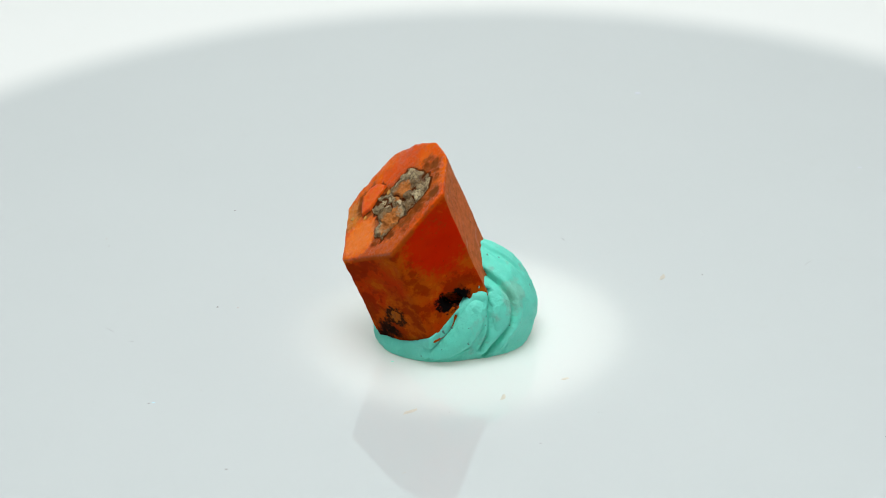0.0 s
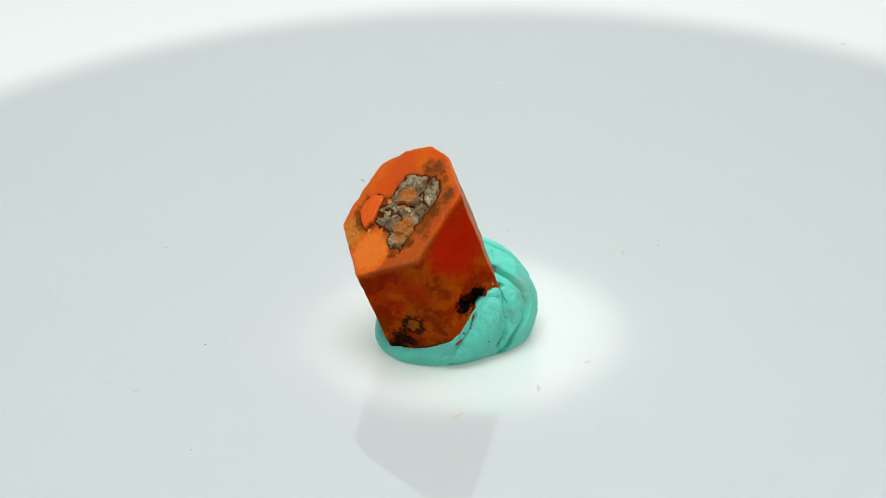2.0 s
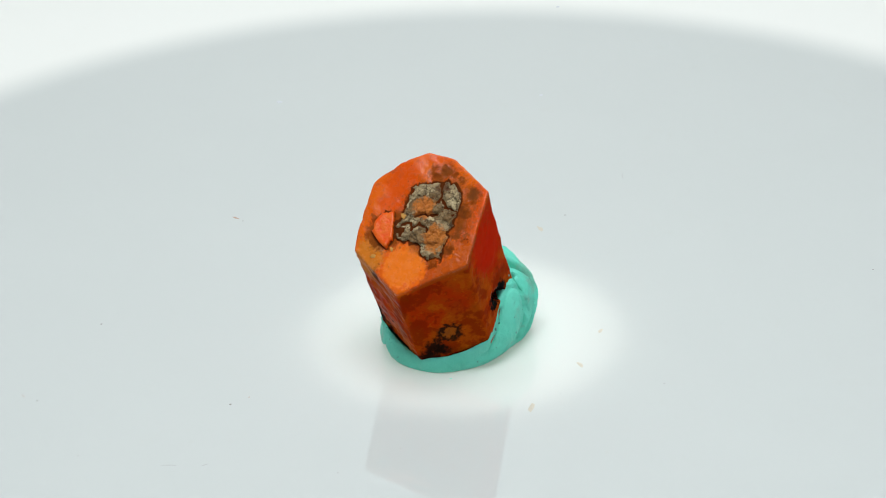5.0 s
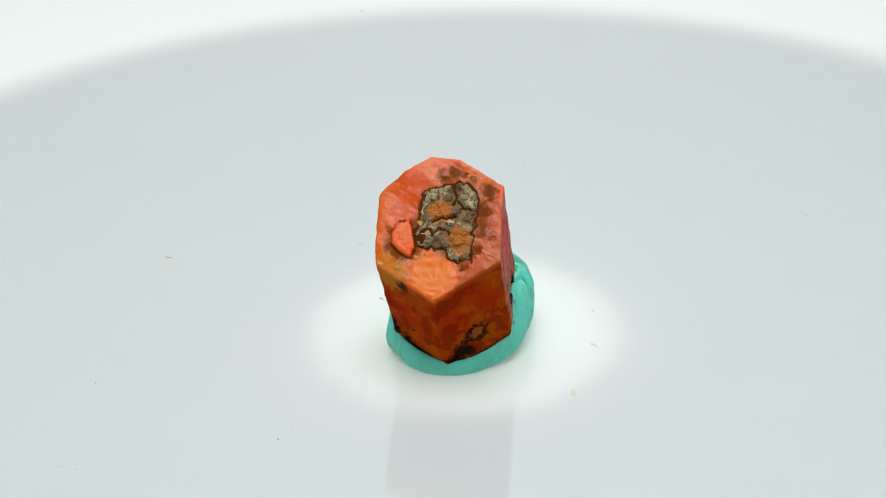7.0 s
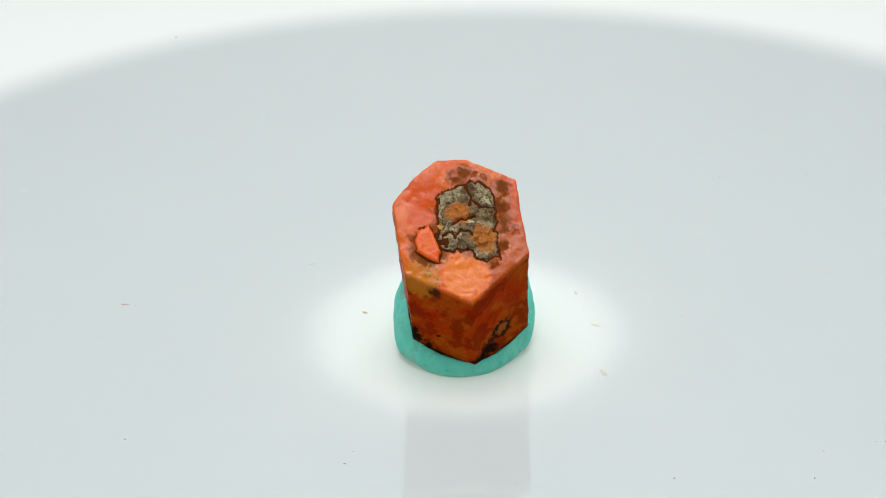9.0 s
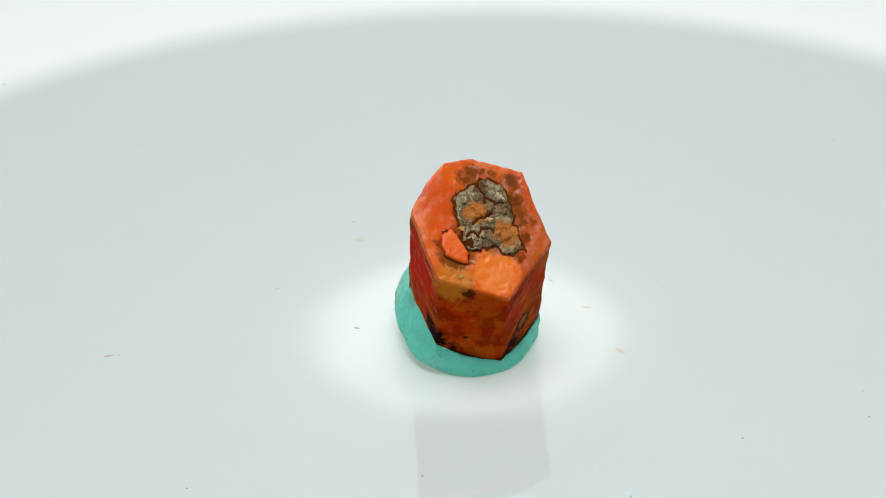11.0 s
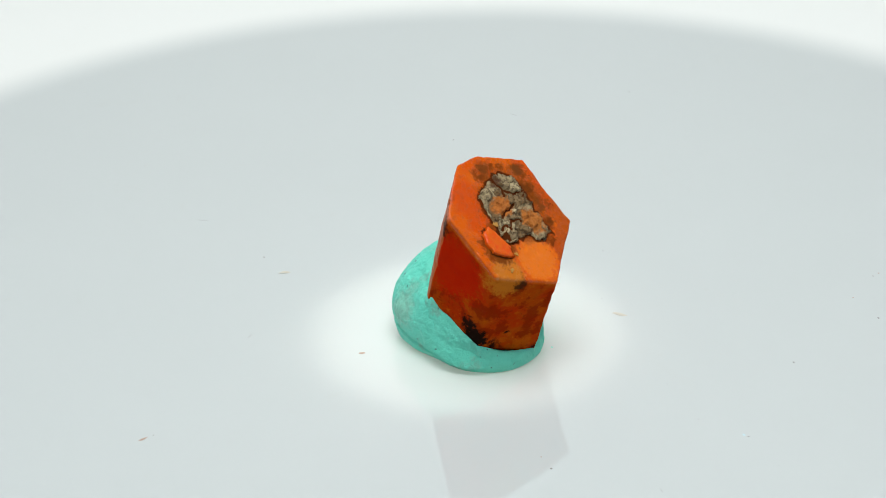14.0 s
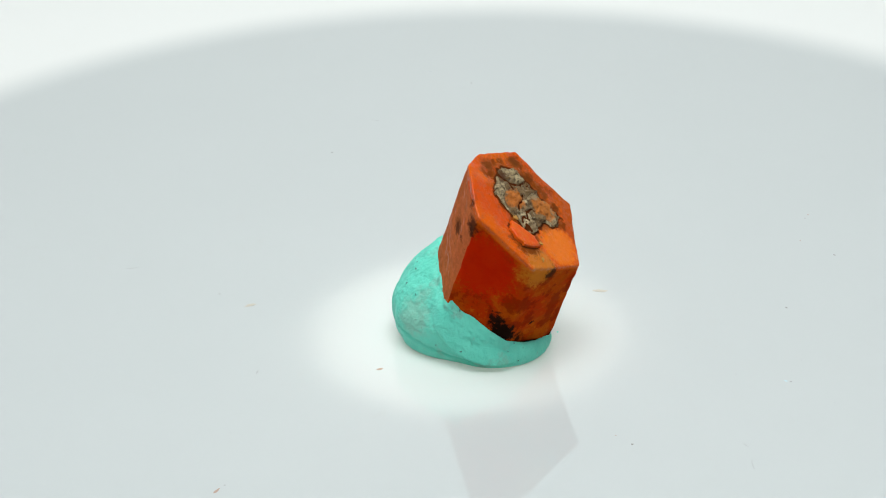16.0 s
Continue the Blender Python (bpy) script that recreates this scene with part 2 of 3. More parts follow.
def platter_material():
    n = Nodes("glossy_white_plastic")
    broad, smear = n.noise(0.05, 4.0), n.noise(0.16, 5.0, 0.6, 1.0)
    color = n.mix(broad.outputs["Fac"], (0.595, 0.635, 0.642), (0.615, 0.655, 0.662))
    color = n.mix(n.ramp(smear.outputs["Fac"], 0.62, 0.75, 0.0, 0.05), color, (0.50, 0.48, 0.40))
    apart = n.add("ShaderNodeSeparateXYZ")
    n.link(n.mm, apart.inputs[0])
    across = n.math("SQRT", n.math("ADD", n.math("MULTIPLY", apart.outputs[0], apart.outputs[0]),
                                   n.math("MULTIPLY", apart.outputs[1], apart.outputs[1])), 0.0)
    color = n.mix(n.ramp(across, 89.0, 99.5), color, (0.94, 0.955, 0.94))   # painted fade to white, for the disc's blurred edge against the bright sheet
    rough = n.ramp(smear.outputs["Fac"], 0.3, 0.8, 0.004, 0.018)
    n.done(color, rough, None, IOR=1.8)
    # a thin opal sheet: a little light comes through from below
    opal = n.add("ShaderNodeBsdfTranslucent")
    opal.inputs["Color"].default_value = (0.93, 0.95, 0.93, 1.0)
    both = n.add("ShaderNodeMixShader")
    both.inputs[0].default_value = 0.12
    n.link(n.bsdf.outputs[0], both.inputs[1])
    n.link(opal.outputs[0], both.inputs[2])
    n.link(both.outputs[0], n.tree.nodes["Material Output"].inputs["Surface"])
    return n.mat


def plain(name, color, rough, scale=0.4, spread=0.06, **more):
    n = Nodes(name)
    c = tuple(max(0.0, v * (1 - spread)) for v in color)
    grain = n.noise(scale, 4.0)
    return n.done(n.mix(grain.outputs["Fac"], c, color), rough, n.bump(grain.outputs["Fac"], 0.0001, 0.2), **more)


ORANGE, PLATE, CRUST, PUTTY, PLATTER = (crystal_material(), plate_material(), crust_material(), putty_material(),
                                        platter_material())
SHEET = plain("white_sheet", (0.90, 0.91, 0.90), 0.6, 0.05, 0.02)
WALL_GREY = plain("unseen_wall_grey", (0.55, 0.555, 0.56), 0.9, 0.1, 0.06)
AMBER_GRAIN = plain("amber_brown_mineral", (0.34, 0.085, 0.008), 0.6, 2.0, 0.4, Specular_IOR_Level=0.05)
PALE_GRAIN = plain("pale_yellow_mineral", (0.60, 0.30, 0.07), 0.6, 2.5, 0.4, Specular_IOR_Level=0.15)
WALL_DARK = plain("unseen_wall_dark", (0.10, 0.10, 0.105), 0.9, 0.1, 0.1)
DUST_DARK = plain("dark_dust", (0.30, 0.29, 0.28), 0.8, 4.0, 0.3)
DUST_GREY = plain("grey_fibre", (0.50, 0.51, 0.52), 0.8, 4.0, 0.2)
DUST_TAN = plain("tan_flake", (0.62, 0.58, 0.50), 0.7, 4.0, 0.2)
DUST_RED = plain("reddish_flake", (0.50, 0.36, 0.29), 0.7, 4.0, 0.2)
DUST_PALE = plain("pale_smudge", (0.58, 0.61, 0.66), 0.5, 4.0, 0.1)
DUST_BLUE = plain("pale_blue_glint", (0.62, 0.85, 0.92), 0.15, 4.0, 0.1)


# ---- mesh helpers ----
def mesh_of(name, verts, faces, material, smooth=True):
    me = bpy.data.meshes.new(name)
    me.from_pydata([tuple(v) for v in verts], [], faces)
    me.materials.append(material)
    me.polygons.foreach_set("use_smooth", [smooth] * len(me.polygons))
    me.update()
    return me


def part(name, me, parent, label=""):
    ob = new(name, me)
    ob.parent = parent
    if label:
        tagged(ob, label)
    return ob


def lathe(profile, steps):
    """Verts and faces of a profile of (r, z) turned about the z axis."""
    verts, faces = [], []
    for r, z in profile:
        for i in range(steps):
            a = 2 * math.pi * i / steps
            verts.append((r * math.cos(a), r * math.sin(a), z))
    for j in range(len(profile) - 1):
        for i in range(steps):
            k = (i + 1) % steps
            faces.append((j * steps + i, j * steps + k, (j + 1) * steps + k, (j + 1) * steps + i))
    return verts, faces


# ---- backdrop sheet and added walls ----
def sheet_floor():
    """The white sheet: flat under the turntable, then curved up behind it."""
    points = [(-0.46, -0.020), (0.16, -0.020)]
    for i in range(1, 13):
        a = radians(90 * i / 12)
        points.append((0.16 + 0.16 * math.sin(a), -0.020 + 0.16 * (1 - math.cos(a))))
    points.append((0.32, 0.47))
    verts, faces = [], []
    for y, z in points:
        for dx, dz in ((-0.40, 0), (0.40, 0)):
            verts.append((dx, y, z + dz))
    for i in range(len(points) - 1):
        a = 2 * i
        faces.append((a, a + 1, a + 3, a + 2))
    ob = new("backdrop", mesh_of("backdrop", verts, faces, SHEET))
    thick = ob.modifiers.new("thickness", "SOLIDIFY")
    thick.thickness, thick.offset = 0.002, -1
    return tagged(ob, "seamless white paper sheet curving up behind the turntable", "backdrop", kind="structure")


def slab(name, lo, hi, label, category):
    bm = bmesh.new()
    bmesh.ops.create_cube(bm, size=1.0)
    for v in bm.verts:
        v.co = [lo[i] if v.co[i] < 0 else hi[i] for i in range(3)]
    me = bpy.data.meshes.new(name)
    bm.to_mesh(me)
    bm.free()
    me.materials.append(WALL_GREY)
    return tagged(new(name, me), label, category, kind="structure")


sheet_floor()
# unseen walls and ceiling added; their greys set the fill and the reflections
slab("wall_west", (-0.410, -0.47, -0.03), (-0.402, 0.33, 0.48), "unseen grey side wall, added to close the place", "wall")
slab("wall_east", (0.402, -0.47, -0.03), (0.410, 0.33, 0.48), "unseen grey side wall, added to close the place", "wall")
slab("wall_south", (-0.402, -0.478, -0.03), (0.402, -0.470, 0.48), "unseen dark front wall, added to keep reflections dim", "wall").data.materials[0] = WALL_DARK
slab("ceiling", (-0.410, -0.478, 0.480), (0.410, 0.33, 0.488), "unseen dark ceiling, added to keep reflections dim", "ceiling").data.materials[0] = WALL_DARK


# ---- turntable ----
def rim_profile():
    flat, bend = 125.0, 7.0
    points = [(0.02, 0.0)] + [(r, 0.0) for r in (20, 45, 70, 90, 110, flat)]
    for i in range(1, 25):
        a = radians(90 * i / 24)
        points.append((flat + bend * math.sin(a), -bend * (1 - math.cos(a))))
    points += [(flat + bend, -20.0), (0.02, -20.0)]
    return [(r * MM, z * MM) for r, z in points]


turntable = tagged(new("turntable"), "glossy white round turntable platter with dust specks", "turntable")
verts, faces = lathe(rim_profile(), 256)
platter = part("platter", mesh_of("platter", verts, faces, PLATTER), turntable, "glossy white plastic disc with rounded rim")


# ---- crystal ----
TOP_C = np.array((-5.738, -1.88, 18.819))
E1, E2, TOP_N = (np.array((0.2741, -0.9617, 0.0)), np.array((0.7081, 0.2018, 0.6767)), np.array((-0.6508, -0.1854, 0.7363)))
AXIS = np.array((-0.335, -0.080, 0.938)) / np.linalg.norm((-0.335, -0.080, 0.938))
OUTLINE = [(-2.9, 5.45), (-0.1, 5.6), (5.1, 2.9), (6.05, -5.4), (-0.3, -10.6), (-7.15, -7.1), (-7.95, 0.9), (-6.9, 2.2)]


def on_top(u, v, up=0.0):
    return TOP_C + u * E1 + v * E2 + up * TOP_N


def top_rise(u, v):
    """How far the end face swells above its plane."""
    crest = 0.50 * math.exp(-((u + 4.5) ** 2 + (v - 3.4) ** 2) / 9.0)
    return 0.16 + crest + 0.30 * math.exp(-((u + 7.2) ** 2 / 5.0 + (v + 1.2) ** 2 / 9.0)) + 0.2 * math.exp(-((u + 6.4) ** 2 + (v + 5.0) ** 2) / 6.0)


def crystal_planes():
    """Outward normal and a point of each face: the sides, the top, the foot."""
    ring = [on_top(*p) for p in OUTLINE]
    planes = []
    for a, b in zip(ring, ring[1:] + ring[:1]):
        m = np.cross(b - a, AXIS)
        m /= np.linalg.norm(m)
        if m @ (TOP_C - a) > 0:
            m = -m
        planes.append((m, a))
    for i, taper in ((5, 0.06), (4, 0.02), (6, 0.04), (7, 0.04)):   # sides that draw in towards the foot
        m, a = planes[i]
        m = m - taper * AXIS
        planes[i] = (m / np.linalg.norm(m), a)
    planes.append((TOP_N, TOP_C))
    low = np.array((-10.2, -3.0, 1.0))
    m = np.cross(np.array((-8.4, 5.6, 4.2)) - low, np.array((-3.0, -7.5, 3.4)) - low)
    m /= np.linalg.norm(m)
    planes.append((m if m[2] < 0 else -m, low))     # the broken foot, sunk in the putty
    return ring, planes


def eased(n):
    """Steps from 0 to 1, closer together at both ends."""
    t = np.linspace(0, 1, n + 1)
    return 0.35 * t + 0.65 * (0.5 - 0.5 * np.cos(np.pi * t))


def fbm(p, scale, octaves=3):
    return noise.fractal(Vector(p) * scale, 1.0, 2.0, octaves)


CRUST_OUTLINE = [(-3.4, 0.8), (-2.8, 2.0), (-1.1, 2.6), (0.1, 3.0), (1.4, 2.9), (2.4, 2.1), (2.9, 0.7), (2.8, -2.2), (3.0, -5.5), (1.9, -6.0),
                 (0.5, -5.7), (0.2, -4.8), (-0.9, -4.6), (-2.4, -4.9), (-3.3, -4.4), (-3.7, -3.2), (-3.1, -2.5), (-3.5, -1.4)]
FLAKE_OUTLINE = [(-5.3, -2.1), (-4.5, -1.8), (-3.95, -2.8), (-3.7, -3.7), (-3.35, -4.9), (-3.7, -6.0), (-4.6, -5.7), (-5.9, -4.7), (-5.95, -3.5), (-5.8, -2.6)]
# open cracks between the blocks of the crust
CRUST_CRACKS = [[(-2.0, -1.8), (-1.2, -1.3), (-0.3, -1.2), (0.5, -0.9)], [(-1.6, -3.2), (-1.1, -2.4), (-0.1, -2.7), (0.3, -3.0)],
                [(0.6, 0.9), (1.2, 0.2), (2.2, 0.1)], [(-3.0, -3.0), (-2.0, -2.6), (-1.5, -3.2)], [(-0.2, 2.6), (0.3, 1.4), (0.1, 0.4)]]


def line_gap(u, v, line, closed=False):
    """Distance of (u, v) from a line of points."""
    best = 1e9
    for (a, b), (c, d) in zip(line, line[1:] + (line[:1] if closed else [])):
        dx, dy = c - a, d - b
        t = min(1.0, max(0.0, ((u - a) * dx + (v - b) * dy) / (dx * dx + dy * dy + 1e-9)))
        best = min(best, math.hypot(a + t * dx - u, b + t * dy - v))
    return best


def inside(u, v, outline):
    odd = False
    for (a, b), (c, d) in zip(outline, outline[1:] + outline[:1]):
        if (b > v) != (d > v) and u < (c - a) * (v - b) / (d - b) + a:
            odd = not odd
    return odd


# mineral zones of the end face: a brighter lobe at its low corner, brown altered ground round crust and flake
BRIGHT_LOBE = [(-3.0, -5.6), (-1.6, -5.0), (-0.3, -5.0), (1.0, -6.4), (2.1, -7.4), (1.9, -8.6), (0.2, -10.4), (-1.0, -10.1), (-3.0, -9.0), (-3.4, -7.4)]
DULL_CORNER = [(0.4, -5.9), (2.8, -6.2), (4.2, -5.0), (4.6, -2.0), (6.5, -2.0), (6.6, -5.6), (0.6, -10.6), (1.9, -8.6), (2.1, -7.4), (1.0, -6.4)]
BROWN_GROUND = [((-0.3, 4.1), 0.8), ((0.9, 3.9), 0.55), ((1.9, 3.5), 0.5), ((3.7, 2.3), 0.75), ((4.3, 1.4), 0.5), ((3.6, -1.4), 0.8), ((3.5, 0.4), 0.7), ((3.7, -4.2), 0.6), ((-5.0, -6.5), 0.9),
                ((-6.2, -5.2), 0.7), ((-6.3, -3.2), 0.5), ((-3.7, -2.0), 0.7), ((2.4, -6.4), 0.8), ((-1.0, 3.2), 0.7), ((-4.4, -8.4), 0.8)]


def mineral_and_sheen_zones(me):
    """Stores how far each point of the end face belongs to the stained rim, the brown ground and the bright lobe, and
    which sides get the painted sheen.
    """
    rim, ground, lobe, dull, sheen_flank = [], [], [], [], []
    _, planes = crystal_planes()
    for vert in me.vertices:
        q = np.array(vert.co) / MM
        d = q - TOP_C
        reach = [m @ (q - a) for m, a in planes[:8]]
        # sides whose sheen is put into the colour
        sheen_flank.append(1.0 if reach.index(max(reach)) in (0, 1, 6, 7) else 0.0)
        if d @ TOP_N < -0.45:
            rim.append(0.0), ground.append(0.0), lobe.append(0.0), dull.append(0.0)
            continue
        u, v = d @ E1, d @ E2
        w = 0.35 * noise.noise(Vector((u, v, 3.0)) * 1.4) + 0.2 * noise.noise(Vector((u, v, 8.0)) * 4.0)
        u, v = u + w, v - w
        thick = 0.13 + 0.18 * (noise.noise(Vector((u, v, 9.0)) * 0.8) + 0.5)
        gap = min(line_gap(u, v, CRUST_OUTLINE, True), 0.8 * line_gap(u, v, FLAKE_OUTLINE, True))
        rim.append(1.0 if inside(u, v, CRUST_OUTLINE) else math.exp(-(gap / thick) ** 2))
        ground.append(max(math.exp(-((u - a) ** 2 + (v - b) ** 2) / (r * r)) for (a, b), r in BROWN_GROUND))
        lobe.append(1.0 if inside(u, v, BRIGHT_LOBE) else 0.0)
        dull.append(1.0 if inside(u, v, DULL_CORNER) else 0.0)
    for name, values in (("rim", rim), ("ground", ground), ("lobe", lobe), ("dull", dull), ("sheen_flank", sheen_flank)):
        me.attributes.new(name, "FLOAT", "POINT").data.foreach_set("value", values)


def crystal_mesh():
    ring, planes = crystal_planes()
    count = len(ring)
    foot = []
    for i in range(count):
        three = (planes[(i - 1) % count], planes[i], planes[-1])
        foot.append(np.linalg.solve(np.array([m for m, _ in three]), np.array([m @ q for m, q in three])))
    verts, faces = [], []

    def grid(rows):
        base, w = len(verts), len(rows[0])
        for row in rows:
            verts.extend(row)
        for j in range(len(rows) - 1):
            for i in range(w - 1):
                a = base + j * w + i
                faces.append((a, a + 1, a + w + 1, a + w))

    for i in range(count):
        k = (i + 1) % count
        wide = max(4, int(np.linalg.norm(ring[k] - ring[i]) / 0.22))
        s, t = eased(wide), eased(72)
        grid([[(1 - b) * ((1 - a) * ring[i] + a * ring[k]) + b * ((1 - a) * foot[i] + a * foot[k]) for a in s] for b in t])
        middle = TOP_C + E2 * -2.0
        grid([[(1 - b) * ((1 - a) * ring[k] + a * ring[i]) + b * middle for a in s] for b in eased(44)[:-1]] + [[middle] * len(s)])
        grid([[(1 - b) * ((1 - a) * foot[i] + a * foot[k]) + b * np.mean(foot, axis=0) for a in s] for b in eased(8)])
    p = np.array(verts)
    normals, points = np.array([m for m, _ in planes]), np.array([q for _, q in planes])
    centre = np.array((-4.2, -0.8, 9.0))
    ray = p - centre
    # uneven faces: broad waves, growth steps and small chips along the edges
    rough = np.empty((len(p), len(planes)))
    for i, q in enumerate(p):
        broad = fbm(q, 0.22) * 0.10 + fbm(q + 31.0, 0.9) * 0.05
        chip = max(0.0, noise.noise(Vector(q) * 1.3) - 0.30) * 0.5
        step = 0.10 * (noise.cell(Vector((q[0] * 0.5 + 0.4 * noise.noise(Vector(q)), q[1] * 0.5, q[2] * 0.3))) - 0.5) * 0.6
        rough[i, :] = broad + chip * 0.4 + step * 0.4 - 0.16
        u, v = (q - TOP_C) @ E1, (q - TOP_C) @ E2
        rough[i, -2] -= top_rise(u, v) - 0.16
    away = np.ones(len(p))
    soft = 0.08
    for _ in range(7):
        here = centre + ray * away[:, None]
        dist = here @ normals.T - (normals * points).sum(1) + rough
        peak = dist.max(1)
        ex = np.exp((dist - peak[:, None]) / soft)
        value = peak + soft * np.log(ex.sum(1))
        slope = ((ex / ex.sum(1)[:, None]) * (ray @ normals.T)).sum(1)
        away -= value / slope
    p = centre + ray * away[:, None]
    # a deep cavity beside the putty
    hole, inward = np.array((-1.3, -6.6, 7.9)), np.array((-0.345, 0.938, -0.043))
    across = np.array((0.938, 0.345, 0.0))
    far = p - hole
    wob = np.array([0.35 * noise.noise(Vector(q) * 1.2) for q in p])
    d = np.hypot((far @ across) / 1.7, (far[:, 2] + 0.25 * (far @ across)) / 1.05) + np.abs(far @ inward) * 0.3 + wob
    p += inward * (1.9 * np.clip(1 - d ** 4, 0, 1))[:, None]
    me = mesh_of("crystal_body", p * MM, faces, ORANGE)
    bm = bmesh.new()
    bm.from_mesh(me)
    bmesh.ops.remove_doubles(bm, verts=bm.verts, dist=2e-6)
    bmesh.ops.recalc_face_normals(bm, faces=bm.faces)
    bm.to_mesh(me)
    bm.free()
    mineral_and_sheen_zones(me)
    return me


def crust_mesh():
    """Granular grey rock left on the top face: blocky grains of uneven height."""
    step, index, verts, faces = 0.10, {}, [], []
    us, vs = np.arange(-4.3, 3.9, step), np.arange(-6.2, 3.9, step)

    def keep(u, v):
        w = 0.35 * noise.noise(Vector((u, v, 3.0)) * 1.4) + 0.2 * noise.noise(Vector((u, v, 8.0)) * 4.0)
        return inside(u + w, v - w, CRUST_OUTLINE)

    cells = {(i, j): keep(u + step / 2, v + step / 2) for i, u in enumerate(us) for j, v in enumerate(vs)}

    def vert(i, j):
        if (i, j) not in index:
            u, v = us[i], vs[j]
            rim = not all(cells.get((i + a, j + b), False) for a in (-1, 0) for b in (-1, 0))
            bent = Vector((u + 0.25 * noise.noise(Vector((u, v, 4)) * 2.0), v + 0.25 * noise.noise(Vector((u, v, 7)) * 2.0), 0.5))
            dist, place = noise.voronoi(bent * 0.95)
            block = noise.cell(place[0] * 7.3)
            fine, _ = noise.voronoi(bent * 2.9)
            gap = min(1.0, (dist[1] - dist[0]) / 0.16)
            h = -0.10 + gap * (0.12 + 0.30 * block) + 0.09 * min(1.0, (fine[1] - fine[0]) / 0.3)
            h += 0.10 * noise.noise(Vector((u, v, 6)) * 2.5) + 0.05 * noise.noise(Vector((u, v, 9)) * 7.0)
            h = max(h, -0.06) - 0.42 * math.exp(-(min(line_gap(bent.x, bent.y, line) for line in CRUST_CRACKS) / 0.11) ** 2)
            index[(i, j)] = len(verts)
            verts.append(on_top(u, v, top_rise(u, v) + (-0.35 if rim else h + 0.13)) * MM)
        return index[(i, j)]

    for (i, j), here in cells.items():
        if here and i + 1 < len(us) and j + 1 < len(vs):
            faces.append((vert(i, j), vert(i + 1, j), vert(i + 1, j + 1), vert(i, j + 1)))
    return mesh_of("crust", verts, faces, CRUST)


def on_side(u, v, up=0.0):
    """A point of the side with the dark inclusion: along it, up it, and out of it."""
    along, out = np.array((0.831, -0.556, 0.0)), np.array((-0.537, -0.802, -0.260))
    return np.array((-7.6, -5.65, 5.5)) + u * along + v * AXIS + (up + 0.12) * out


def on_end(u, v, up=0.0):
    return on_top(u, v, top_rise(u, v) + up)


def plate_mesh(outline, height, seed, put=on_end, material=None, name="flake", torn=1.0):
    """A thin raised flake on the top face with a broken, bevelled edge."""
    ring = []
    for (a, b), (c, d) in zip(outline, outline[1:] + outline[:1]):
        for k in range(8):
            t = k / 8
            u, v = a + (c - a) * t, b + (d - b) * t
            w = torn * (0.30 * noise.noise(Vector((u, v, seed)) * 1.3) + 0.22 * noise.noise(Vector((u, v, seed)) * 3.5))
            ring.append((u + w, v - w))
    cu, cv = np.mean([r[0] for r in ring]), np.mean([r[1] for r in ring])
    verts, faces, n = [], [], len(ring)
    levels = [(1.04, -0.3), (1.0, height * 0.7), (0.96, height), (0.75, height), (0.5, height), (0.25, height)]
    for k, h in levels:
        for u, v in ring:
            a, b = cu + (u - cu) * k, cv + (v - cv) * k
            lump = 0.06 * noise.noise(Vector((a, b, seed + 4)) * 1.1) if h > 0 else 0
            verts.append(put(a, b, h + lump) * MM)
    verts.append(put(cu, cv, height) * MM)
    for j in range(len(levels) - 1):
        for i in range(n):
            k = (i + 1) % n
            faces.append((j * n + i, j * n + k, (j + 1) * n + k, (j + 1) * n + i))
    for i in range(n):
        faces.append(((len(levels) - 1) * n + i, (len(levels) - 1) * n + (i + 1) % n, len(verts) - 1))
    return mesh_of(name, verts, faces, material or PLATE)


crystal = tagged(new("mineral_crystal"), "orange-red six-sided mineral crystal stuck leaning in putty", "mineral crystal")
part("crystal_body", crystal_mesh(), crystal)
part("crust", crust_mesh(), crystal, "rough grey-brown rock crust on the top face")
part("flake", plate_mesh(FLAKE_OUTLINE, 0.34, 1.0, torn=0.6),
     crystal, "raised orange flake with a dark edge")
part("inclusion", plate_mesh([(-0.55, -0.5), (0.5, -0.6), (0.65, 0.35), (0.1, 0.6), (-0.6, 0.3)], 0.05, 7.0, on_side, AMBER_GRAIN, "inclusion", 0.35),
     crystal, "small brown angular inclusion ringed in black")
for u, v, size, turn in ((-3.2, -2.0, 0.30, 0.3), (-4.8, -7.3, 0.34, 1.1), (-3.0, -5.9, 0.22, 2.0)):
    corners = [(u + size * math.cos(turn + a) * k, v + size * math.sin(turn + a)) for a, k in ((0, 1.2), (1.1, 0.9), (2.3, 1.1), (3.5, 0.8), (4.9, 1.0))]
    part("grain", plate_mesh(corners, 0.14, 11.0 + u, on_end, PALE_GRAIN, "grain", 0.8), crystal, "pale yellow mineral grain")


# ---- putty ----
RIM_HEIGHT = [(0, 12.3), (40, 11.7), (75, 10.5), (100, 9.9), (119, 9.35), (140, 6.2), (160, 3.6), (180, 2.2), (197, 1.7), (215, 1.9),
              (232, 3.0), (247, 4.2), (265, 7.5), (274, 8.6), (283, 10.2), (320, 12.6)]
REACH = [(0, 8.1), (42, 8.2), (74, 8.2), (103, 7.75), (124, 7.95), (150, 9.6), (180, 10.7), (205, 10.2), (222, 9.2), (254, 7.75),
         (283, 7.25), (305, 7.65), (331, 8.4)]
